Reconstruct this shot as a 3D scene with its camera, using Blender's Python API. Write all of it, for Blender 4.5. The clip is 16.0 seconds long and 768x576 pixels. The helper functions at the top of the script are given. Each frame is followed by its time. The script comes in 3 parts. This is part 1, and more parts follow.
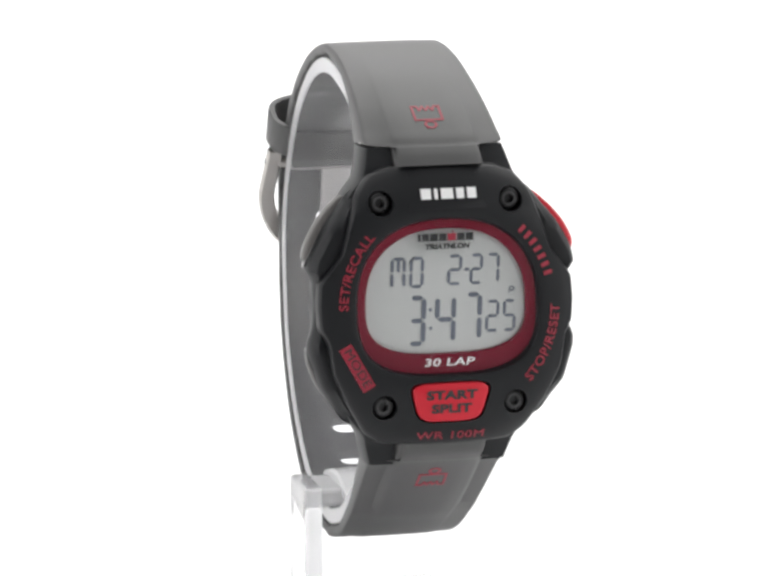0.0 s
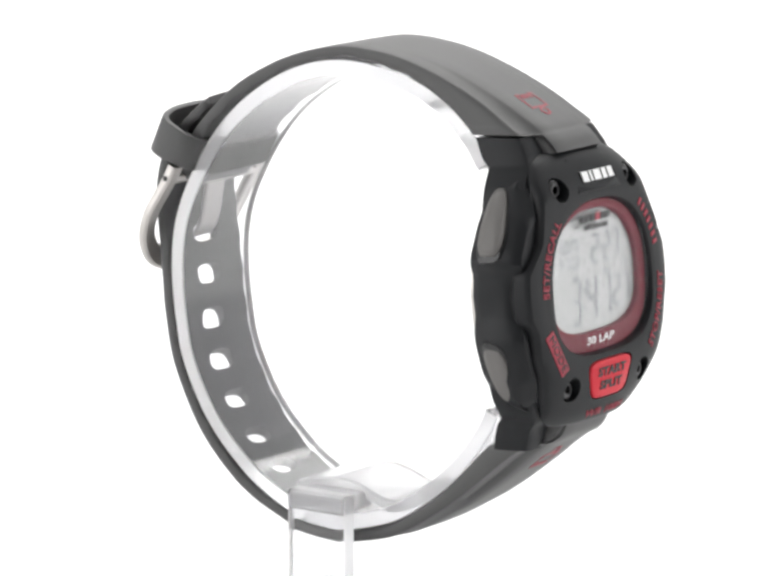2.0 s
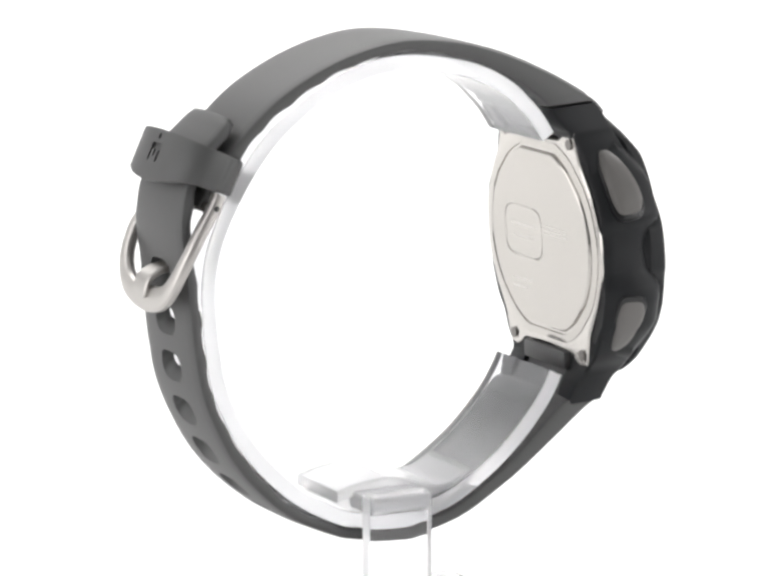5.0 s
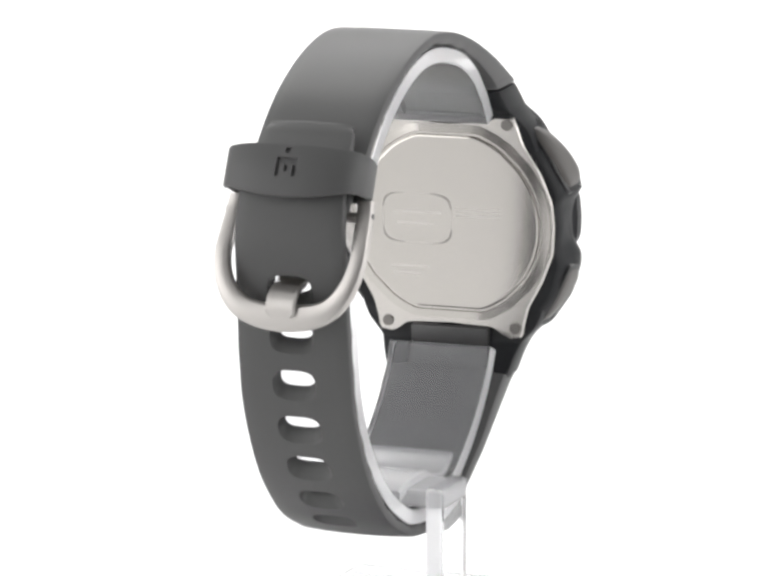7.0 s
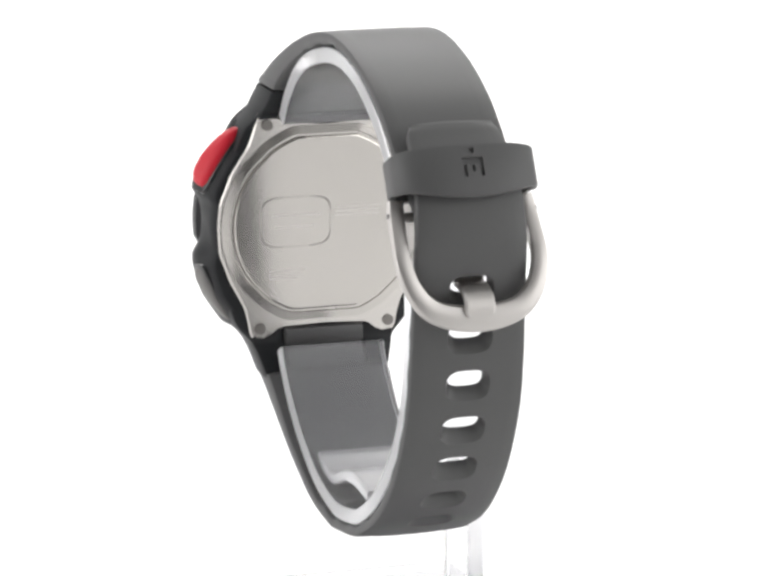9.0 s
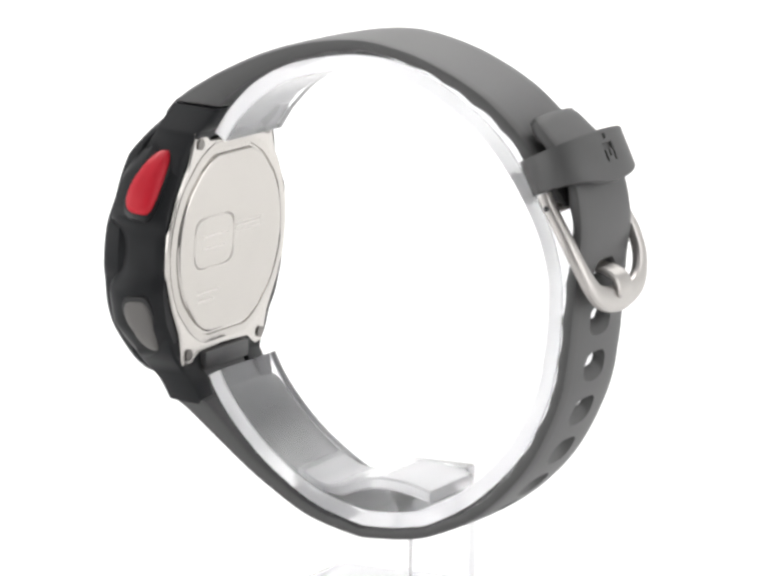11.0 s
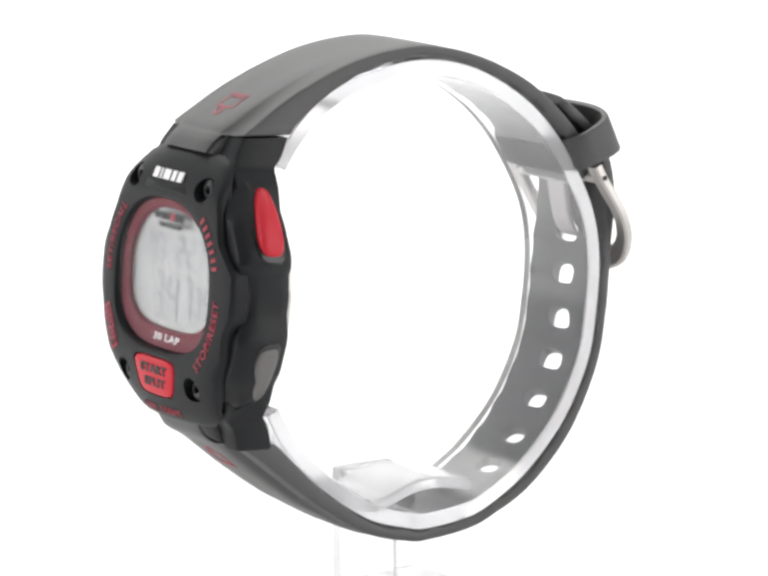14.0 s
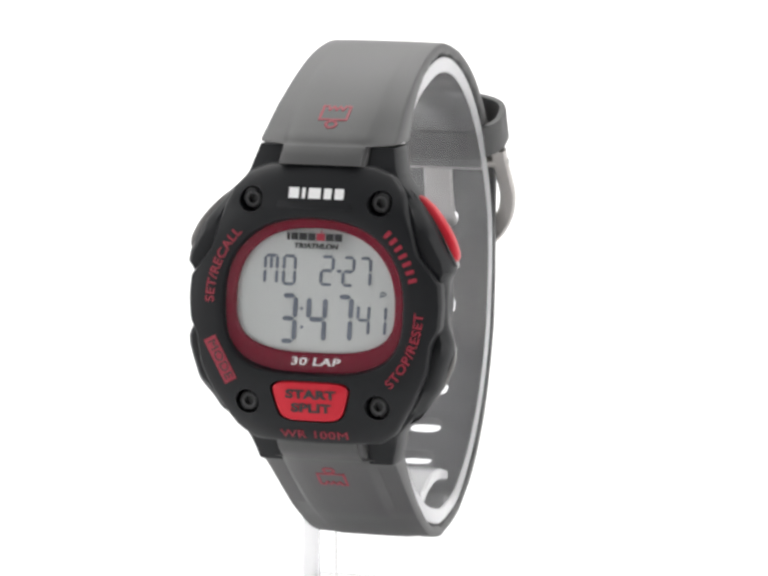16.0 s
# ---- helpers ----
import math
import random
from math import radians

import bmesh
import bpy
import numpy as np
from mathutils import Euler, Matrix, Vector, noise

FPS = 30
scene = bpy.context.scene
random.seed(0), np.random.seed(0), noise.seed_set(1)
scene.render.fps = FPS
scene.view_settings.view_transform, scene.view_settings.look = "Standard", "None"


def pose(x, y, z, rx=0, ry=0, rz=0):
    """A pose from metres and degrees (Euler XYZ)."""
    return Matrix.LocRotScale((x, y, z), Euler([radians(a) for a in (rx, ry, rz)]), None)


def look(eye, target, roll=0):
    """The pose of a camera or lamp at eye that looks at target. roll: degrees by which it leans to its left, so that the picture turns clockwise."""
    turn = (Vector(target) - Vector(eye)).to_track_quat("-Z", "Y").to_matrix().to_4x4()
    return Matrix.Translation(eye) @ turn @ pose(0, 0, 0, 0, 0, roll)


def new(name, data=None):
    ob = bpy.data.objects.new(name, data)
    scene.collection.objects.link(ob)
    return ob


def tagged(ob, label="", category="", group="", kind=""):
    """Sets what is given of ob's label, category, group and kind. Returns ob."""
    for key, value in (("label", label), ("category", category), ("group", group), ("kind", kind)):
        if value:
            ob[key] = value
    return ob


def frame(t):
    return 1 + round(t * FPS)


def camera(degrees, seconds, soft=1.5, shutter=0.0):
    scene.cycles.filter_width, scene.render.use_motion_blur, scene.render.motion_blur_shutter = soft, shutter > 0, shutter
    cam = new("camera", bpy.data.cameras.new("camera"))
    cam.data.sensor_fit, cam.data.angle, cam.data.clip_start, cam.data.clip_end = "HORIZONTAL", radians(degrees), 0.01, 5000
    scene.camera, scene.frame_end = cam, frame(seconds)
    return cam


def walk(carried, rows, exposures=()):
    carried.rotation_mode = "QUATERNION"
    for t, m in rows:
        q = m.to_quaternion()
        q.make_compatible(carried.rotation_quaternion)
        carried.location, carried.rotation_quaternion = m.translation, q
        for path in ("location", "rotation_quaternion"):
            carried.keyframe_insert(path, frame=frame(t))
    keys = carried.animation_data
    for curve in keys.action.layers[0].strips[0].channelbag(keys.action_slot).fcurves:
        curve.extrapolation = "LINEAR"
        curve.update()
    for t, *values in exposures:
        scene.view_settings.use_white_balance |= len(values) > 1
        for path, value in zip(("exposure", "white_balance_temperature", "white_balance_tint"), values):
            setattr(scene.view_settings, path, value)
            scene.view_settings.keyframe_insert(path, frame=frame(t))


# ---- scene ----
cam = camera(10.788, 16.0, soft=3.1)
MM = 0.001
LIFT = 0.0508                      # height of the watch's middle over the table
TILT, REACH = radians(10.483), 0.60165
EYE = Vector((-0.00004, -REACH * math.cos(TILT), LIFT + REACH * math.sin(TILT)))
STILL = look(EYE, (-0.00004, 0, LIFT), -0.156)
walk(cam, [(0.0, STILL), (16.0, STILL)], exposures=[(0.0, 0.4), (16.0, 0.4)])

# ---- light: a pale studio room and large softboxes overhead and to both sides ----
world = bpy.data.worlds.new("studio_room")
world.use_nodes = True
scene.world = world
world.node_tree.nodes["Background"].inputs[0].default_value = (1.0, 1.0, 1.0, 1)
world.node_tree.nodes["Background"].inputs[1].default_value = 0.52

soft = bpy.data.lights.new("overhead_softbox", "AREA")
soft.shape, soft.size, soft.size_y, soft.energy, soft.color = "RECTANGLE", 1.8, 0.6, 13.0, (1.0, 0.99, 0.975)
new("overhead_softbox", soft).matrix_world = look((0, 0.82, 1.12), (0, 0.7, 0))
for sx in (-1, 1):
    side = bpy.data.lights.new("side_softbox", "AREA")
    side.shape, side.size, side.size_y, side.energy, side.color = "RECTANGLE", 1.15, 1.0, 5.9, (1.0, 0.99, 0.985)
    new("side_softbox", side).matrix_world = look((sx * 0.95, -0.28, 0.2), (0, 0, 0.03))


# ---- materials ----
def material(name, colour, rough, metal=0.0, vary=0.12, grain=900.0, bump=0.05, coat=0.0, spec=0.5, patch=60.0):
    """A surface with fine grain, broad uneven patches and a little relief."""
    m = bpy.data.materials.new(name)
    m.use_nodes = True
    nt = m.node_tree
    b = nt.nodes["Principled BSDF"]
    b.inputs["Metallic"].default_value = metal
    b.inputs["Coat Weight"].default_value = coat
    b.inputs["Specular IOR Level"].default_value = spec
    tc = nt.nodes.new("ShaderNodeTexCoord")
    fine, broad = nt.nodes.new("ShaderNodeTexNoise"), nt.nodes.new("ShaderNodeTexNoise")
    fine.inputs["Scale"].default_value, broad.inputs["Scale"].default_value = grain, patch
    fine.inputs["Detail"].default_value, broad.inputs["Detail"].default_value = 3, 4
    for n in (fine, broad):
        nt.links.new(tc.outputs["Object"], n.inputs["Vector"])
    both = nt.nodes.new("ShaderNodeMix")
    both.inputs[0].default_value = 0.6
    nt.links.new(fine.outputs[0], both.inputs[2])
    nt.links.new(broad.outputs[0], both.inputs[3])
    ramp = nt.nodes.new("ShaderNodeMix")
    ramp.data_type = "RGBA"
    ramp.inputs[6].default_value = (*[c * (1 - vary) for c in colour], 1)
    ramp.inputs[7].default_value = (*[min(1, c * (1 + vary)) for c in colour], 1)
    nt.links.new(both.outputs[0], ramp.inputs[0])
    nt.links.new(ramp.outputs[2], b.inputs["Base Color"])
    rr = nt.nodes.new("ShaderNodeMapRange")
    rr.inputs[3].default_value, rr.inputs[4].default_value = rough * 0.88, min(1, rough * 1.12)
    nt.links.new(both.outputs[0], rr.inputs[0])
    nt.links.new(rr.outputs[0], b.inputs["Roughness"])
    if bump:
        bp = nt.nodes.new("ShaderNodeBump")
        bp.inputs["Strength"].default_value, bp.inputs["Distance"].default_value = bump, 0.0001
        nt.links.new(fine.outputs[0], bp.inputs["Height"])
        nt.links.new(bp.outputs[0], b.inputs["Normal"])
    return m


def clear(name, ior, rough, tint):
    m = bpy.data.materials.new(name)
    m.use_nodes = True
    b = m.node_tree.nodes["Principled BSDF"]
    b.inputs["Base Color"].default_value = (*tint, 1)
    b.inputs["Transmission Weight"].default_value = 1.0
    b.inputs["IOR"].default_value = ior
    b.inputs["Roughness"].default_value = rough
    return m


STRAP = material("grey_rubber", (0.064, 0.0638, 0.0642), 0.52, grain=2500, bump=0.12, vary=0.07)
BLACK = material("black_resin", (0.0095, 0.0101, 0.0116), 0.46, grain=3000, bump=0.1, vary=0.1, spec=0.22)
PIT = material("black_plastic_gloss", (0.008, 0.008, 0.009), 0.28, bump=0.0)
RIM = material("dark_grey_plastic", (0.05, 0.05, 0.052), 0.3, bump=0.0, vary=0.06)
RED = material("red_rubber", (0.50, 0.012, 0.026), 0.45, grain=2500, bump=0.06, vary=0.08, spec=0.3)
RED_INK = material("red_ink", (0.27, 0.011, 0.03), 0.45, bump=0.0, vary=0.15)
DARK_RED = material("dark_red_ring", (0.14, 0.004, 0.017), 0.45, bump=0.0, vary=0.08, spec=0.2)
GREY_BUTTON = material("grey_plastic", (0.13, 0.125, 0.12), 0.45, grain=2500, bump=0.05, vary=0.06, spec=0.3)
STEEL = material("brushed_steel", (0.47, 0.452, 0.435), 0.42, metal=1.0, grain=1800, bump=0.05, vary=0.06)
BACK_STEEL = material("matt_steel", (0.55, 0.53, 0.505), 0.24, metal=1.0, grain=1500, bump=0.02, vary=0.05)
PLATE_STEEL = material("polished_steel", (0.49, 0.47, 0.445), 0.13, metal=1.0, grain=1500, bump=0.012, vary=0.08)
ENGRAVED = material("engraved_steel", (0.56, 0.54, 0.515), 0.35, metal=1.0, bump=0.0)
SHADED_STEEL = material("shaded_steel", (0.2, 0.19, 0.18), 0.4, metal=1.0, bump=0.0)
LCD = material("lcd_panel", (0.69, 0.71, 0.70), 0.6, bump=0.0, vary=0.03)
SEGMENT = material("lcd_segment", (0.19, 0.215, 0.27), 0.5, bump=0.0, vary=0.05)
INK = material("black_ink", (0.012, 0.012, 0.014), 0.5, bump=0.0)
WHITE_INK = material("white_ink", (0.8, 0.8, 0.8), 0.45, bump=0.0, vary=0.05)
WALL_PAINT = material("grey_wall_paint", (0.17, 0.17, 0.172), 0.85, grain=300, bump=0.05, vary=0.06, patch=3)
TABLE = material("pale_grey_laminate", (0.36, 0.36, 0.36), 0.6, grain=300, bump=0.03, vary=0.06, patch=3)
PAPER = material("white_paper", (0.9, 0.9, 0.9), 0.9, grain=400, bump=0.02, vary=0.02, patch=4)
ACRYLIC = clear("clear_acrylic", 1.37, 0.015, (0.975, 0.975, 0.995))
# the remaining white diffuse share paints in a haze of reflected, scattered light
ACRYLIC.node_tree.nodes["Principled BSDF"].inputs["Transmission Weight"].default_value = 0.93
POLISHED = clear("polished_acrylic", 1.47, 0.01, (0.985, 0.985, 0.995))
MILKY = clear("pale_acrylic", 1.3, 0.15, (0.99, 0.99, 1.0))
MILKY.node_tree.nodes["Principled BSDF"].inputs["Transmission Weight"].default_value = 0.65
# white put into the acrylic's edges for the light piped along the sheet
LIT_EDGE = material("lit_acrylic_edge", (0.97, 0.97, 0.985), 0.35, bump=0.04, vary=0.01)
LIT_EDGE.node_tree.nodes["Principled BSDF"].inputs["Transmission Weight"].default_value = 0.7
LIT_EDGE.node_tree.nodes["Principled BSDF"].inputs["IOR"].default_value = 1.3
# crystal and display film: clear from the front, ever glossier towards the side
CRYSTAL, FILM = bpy.data.materials.new("clear_crystal"), bpy.data.materials.new("display_film")
for m, rough, tint, stop, most in ((CRYSTAL, 0.12, 0.6, 0.6, 0.05), (FILM, 0.3, 0.5, 0.6, 0.5)):
    m.use_nodes = True
    nt = m.node_tree
    nt.nodes.remove(nt.nodes["Principled BSDF"])
    see, gloss, blend, weight, curve = (nt.nodes.new("ShaderNode" + k) for k in ("BsdfTransparent", "BsdfGlossy", "MixShader", "LayerWeight", "MapRange"))
    gloss.inputs["Roughness"].default_value = rough
    gloss.inputs["Color"].default_value = (tint, tint, tint * 1.02, 1)
    weight.inputs[0].default_value = 0.5
    curve.inputs[1].default_value, curve.inputs[2].default_value, curve.inputs[3].default_value, curve.inputs[4].default_value = 0.09, stop, 0.012, most
    nt.links.new(weight.outputs["Facing"], curve.inputs[0])
    nt.links.new(curve.outputs[0], blend.inputs[0])
    nt.links.new(see.outputs[0], blend.inputs[1])
    nt.links.new(gloss.outputs[0], blend.inputs[2])
    nt.links.new(blend.outputs[0], nt.nodes["Material Output"].inputs[0])


# ---- mesh helpers; all lengths in them are millimetres ----
def part(name, bm, mat, parent, label="", sharp=35):
    """Link a bmesh as one mesh object under a thing or a part."""
    me = bpy.data.meshes.new(name)
    bmesh.ops.recalc_face_normals(bm, faces=bm.faces[:])
    bmesh.ops.scale(bm, vec=(MM, MM, MM), verts=bm.verts[:])
    bm.to_mesh(me)
    bm.free()
    me.shade_smooth()
    me.set_sharp_from_angle(angle=radians(sharp))
    me.materials.append(mat)
    ob = new(name, me)
    ob.parent = parent
    if label:
        tagged(ob, label)
    return ob


def loft(bm, loops, cap=True, ring=False):
    """Skin closed loops of equal length; cap the ends, or join last to first."""
    rows = [[bm.verts.new(p) for p in lp] for lp in loops]
    n = len(rows[0])
    pairs = list(zip(rows, rows[1:])) + ([(rows[-1], rows[0])] if ring else [])
    for a, b in pairs:
        for i in range(n):
            j = (i + 1) % n
            bm.faces.new((a[i], a[j], b[j], b[i]))
    if cap and not ring:
        bm.faces.new(rows[0])
        bm.faces.new(rows[-1])
    return bm


def box(bm, x0, x1, y0, y1, z0, z1, bevel=0.0, m=None):
    vs = [bm.verts.new((x, y, z)) for x in (x0, x1) for y in (y0, y1) for z in (z0, z1)]
    fs = [bm.faces.new([vs[i] for i in q]) for q in
          ((0, 1, 3, 2), (4, 6, 7, 5), (0, 4, 5, 1), (2, 3, 7, 6), (0, 2, 6, 4), (1, 5, 7, 3))]
    if bevel:
        es = list({e for f in fs for e in f.edges})
        r = bmesh.ops.bevel(bm, geom=es, offset=bevel, segments=2, affect="EDGES", profile=0.5)
        vs = list({v for v in r["verts"]} | {v for v in vs if v.is_valid})
    if m is not None:
        bmesh.ops.transform(bm, matrix=m, verts=[v for v in vs if v.is_valid])
    return bm


def spline(pts, n):
    """Points along a Catmull-Rom curve, n to a span; tuples of any length."""
    p = [np.array(q, float) for q in pts]
    p = [2 * p[0] - p[1]] + p + [2 * p[-1] - p[-2]]
    out = []
    for i in range(1, len(p) - 2):
        for k in range(n):
            t = k / n
            out.append(0.5 * (2 * p[i] + (p[i + 1] - p[i - 1]) * t + (2 * p[i - 1] - 5 * p[i] + 4 * p[i + 1] - p[i + 2]) * t * t
                              + (3 * p[i] - p[i - 1] - 3 * p[i + 1] + p[i + 2]) * t ** 3))
    return out + [p[-2]]


def outline(corners, n=160, passes=3):
    """A smooth closed outline, seen from the middle at n even angles, through mirrored half corners (u >= 0, top to bottom)."""
    full = [(u, v) for u, v in corners] + [(-u, v) for u, v in reversed(corners) if u > 0.01]
    pts = []
    for (a, b), (c, d) in zip(full, full[1:] + full[:1]):
        pts += [(a + (c - a) * k / 24, b + (d - b) * k / 24) for k in range(24)]
    pts = np.array(pts)
    for _ in range(passes * 6):
        pts = (np.roll(pts, 1, 0) + 2 * pts + np.roll(pts, -1, 0)) / 4
    ang = np.arctan2(pts[:, 1], pts[:, 0])
    rad = np.hypot(pts[:, 0], pts[:, 1])
    order = np.argsort(ang)
    ang, rad = ang[order], rad[order]
    a = np.linspace(-math.pi, math.pi, n, endpoint=False)
    r = np.interp(a, np.r_[ang - 2 * math.pi, ang, ang + 2 * math.pi], np.r_[rad, rad, rad])
    return np.stack([r * np.cos(a), r * np.sin(a)], 1)


def cut(ob, cutters):
    """Cut closed bmeshes (millimetres) out of a part for good."""
    for bm in cutters:
        bmesh.ops.recalc_face_normals(bm, faces=bm.faces[:])
        bmesh.ops.scale(bm, vec=(MM, MM, MM), verts=bm.verts[:])
        me = bpy.data.meshes.new("cutter")
        bm.to_mesh(me)
        bm.free()
        tool = new("cutter", me)
        mod = ob.modifiers.new("cut", "BOOLEAN")
        mod.object, mod.operation, mod.solver = tool, "DIFFERENCE", "EXACT"
        bpy.context.view_layer.update()
        got = bpy.data.meshes.new_from_object(ob.evaluated_get(bpy.context.evaluated_depsgraph_get()))
        ob.modifiers.clear()
        old, ob.data = ob.data, got
        bpy.data.meshes.remove(old)
        bpy.data.objects.remove(tool)
    ob.data.shade_smooth()
    ob.data.set_sharp_from_angle(angle=radians(35))


# the case leans back a little; u right, v up along the face, w out of it
LEAN = radians(3.8)
CU, CV, CW = Vector((1, 0, 0)), Vector((0, math.sin(LEAN), math.cos(LEAN))), Vector((0, -math.cos(LEAN), math.sin(LEAN)))
CO = Vector((0, -33, 4.75))
CASE = Matrix.Translation(CO) @ Matrix((CU, CV, CW)).transposed().to_4x4()


def at(u, v, w):
    return CO + CU * u + CV * v + CW * w


def front(u, v):
    """The crowned front of the bezel."""
    round_off = 0.09 * max(0, math.hypot(u, v) - 16) ** 2
    return 5.72 - 0.02 * v - 0.0026 * u * u - 0.0008 * v * v - 0.32 * max(0, v - 14.0) - 0.18 * max(0, -11.5 - v) - round_off


def disc(bm, c, r, w0, w1, n=28, bevel=0.12):
    lp = lambda rr, w: [at(c[0] + rr * math.cos(2 * math.pi * k / n), c[1] + rr * math.sin(2 * math.pi * k / n), w) for k in range(n)]
    return loft(bm, [lp(r, w0), lp(r, w1 - bevel), lp(r - bevel, w1)])


def lettering(name, text, size, mat, parent, place, label="", thick=0.02, shear=0.0, wide=1.0, depth=0.12):
    """Raised lettering; place(x, y) gives the spot in the case's u, v, w for a point of the flat line."""
    cu = bpy.data.curves.new(name, "FONT")
    cu.body, cu.size, cu.align_x, cu.align_y = text, size, "CENTER", "CENTER"
    cu.offset, cu.shear, cu.resolution_u, cu.space_character = thick * size, shear, 3, 1.06
    tmp = new("tmp", cu)
    bpy.context.view_layer.update()
    me = bpy.data.meshes.new_from_object(tmp.evaluated_get(bpy.context.evaluated_depsgraph_get()))
    bpy.data.objects.remove(tmp)
    bm = bmesh.new()
    bm.from_mesh(me)
    bpy.data.meshes.remove(me)
    bmesh.ops.subdivide_edges(bm, edges=[e for e in bm.edges if e.calc_length() > 0.6], cuts=1)
    r = bmesh.ops.extrude_face_region(bm, geom=bm.faces[:])
    top = {v for v in r["geom"] if isinstance(v, bmesh.types.BMVert)}
    for v in bm.verts:
        u, vv, w = place(v.co.x * wide, v.co.y)
        v.co = at(u, vv, w + (depth if v in top else -0.05))
    return part(name, bm, mat, parent, label)


def bars(name, cells, mat, parent, place, label="", depth=0.12):
    """Plain bars standing for marks that are not spelt out: cells of x0, x1, y0, y1."""
    bm = bmesh.new()
    for x0, x1, y0, y1 in cells:
        c = [place(x, y) for x, y in ((x0, y0), (x1, y0), (x1, y1), (x0, y1))]
        loft(bm, [[at(u, v, w - 0.05) for u, v, w in c], [at(u, v, w + depth) for u, v, w in c]])
    return part(name, bm, mat, parent, label)


def flat(cx, cy, w, turn=0.0):
    s, c = math.sin(radians(turn)), math.cos(radians(turn))
    return lambda x, y: (cx + c * x - s * y, cy + s * x + c * y, w)


def crowned(cx, cy, turn=0.0):
    f = flat(cx, cy, 0, turn)

    def g(x, y):
        u, v, _ = f(x, y)
        return u, v, front(u, v)
    return g


def arc(r, mid, way=1):
    """Along a circle about the face's middle; way 1: tops outwards, clockwise; -1: tops inwards."""
    def g(x, y):
        a = radians(mid) - way * x / r
        u, v = (r + way * y) * math.cos(a), (r + way * y) * math.sin(a)
        return u, v, front(u, v)
    return g


# ---- the setting ----
def backdrop():
    """White paper: flat under the stand, curving up behind it."""
    bm = bmesh.new()
    prof = [(-500, 0), (0, 0), (400, 0), (850, 0)]
    prof += [(850 + 250 * math.sin(a), 250 - 250 * math.cos(a)) for a in np.linspace(0.15, math.pi / 2, 12)] + [(1100, 700), (1100, 1500)]
    rows = [[bm.verts.new((x, y, z)) for y, z in prof] for x in np.linspace(-1200, 1200, 9)]
    for a, b in zip(rows, rows[1:]):
        for i in range(len(prof) - 1):
            bm.faces.new((a[i], b[i], b[i + 1], a[i + 1]))
    ob = part("backdrop", bm, PAPER, None)
    ob.modifiers.new("thick", "SOLIDIFY").thickness = 0.0006
    return tagged(ob, "seamless white paper sweep curving up behind", "backdrop", kind="structure")


def studio_wall():
    """An unseen grey wall, added behind the camera to darken what reflects the front."""
    ob = part("added_wall_south", box(bmesh.new(), -1100, 1100, -1590, -1500, 0, 1700), WALL_PAINT, None)
    return tagged(ob, "unseen grey wall added behind the camera to darken reflections", "wall", kind="structure")


def studio_floor():
    """An unseen grey table top under and in front of the paper, added to darken reflections."""
    ob = part("floor", box(bmesh.new(), -1300, 1300, -1500, 1120, -40, -3), TABLE, None)
    return tagged(ob, "unseen grey table top added under and before the white paper", "table top", kind="structure")


backdrop()
studio_wall()
studio_floor()


def turning(name, label, category):
    ob = new(name)
    ob.empty_display_size = 0.02
    return tagged(ob, label, category)


watch = turning("wrist_watch", "black and red digital sports watch with buckled grey rubber strap", "watch")
stand = turning("display_stand", "clear acrylic watch display stand with open ring", "display stand")


# ---- strap ----
def strap_loops(stations, n=10, arch=0.0):
    """Stations: outer y, z; inner y, z; half width; rib height; rib half width. The thin stretch is scalloped inside; the rear is arched across."""
    loops, way, last = [], 0.0, None
    for s in spline(stations, n):
        o, i = Vector((0, s[0], s[1])), Vector((0, s[2], s[3]))
        b, rib, xr = min(9.85, max(6.3, s[4])), s[5], s[6]
        nrm = (o - i).normalized()
        way += (i - last).length if last else 0.0
        last = i.copy()
        if rib < 0.3 and b > 7.0:
            i = i + nrm * (0.34 * math.sin(math.pi * ((way / 5.6) % 1.0)) - 0.15)
        h = (o - i).length
        r = min(0.55, h * 0.33)
        X = Vector((1, 0, 0))
        out = [(-b, -r), (-b + 0.3 * r, -0.3 * r), (-b + r, 0), (max(-b + r + 0.1, -xr - 0.8), 0.1 * rib), (-xr - 0.1, 0.62 * rib), (-xr + 0.5, 0.9 * rib), (-xr * 0.5, rib), (0, rib * 1.04)]
        out += [(-x, d) for x, d in reversed(out[:-1])]
        inn = [(b, r), (b - 0.3 * r, 0.3 * r), (b - r, 0), (b * 0.4, 0)]
        inn += [(-x, d) for x, d in reversed(inn)]
        bow = lambda x: arch * min(1.0, max(0.0, s[0] / 12)) * (0.5 - (x / b) ** 2)
        loops.append([o + X * x + nrm * (d + bow(x)) for x, d in out] + [i + X * x + nrm * (d + bow(x)) for x, d in inn])
    return loops


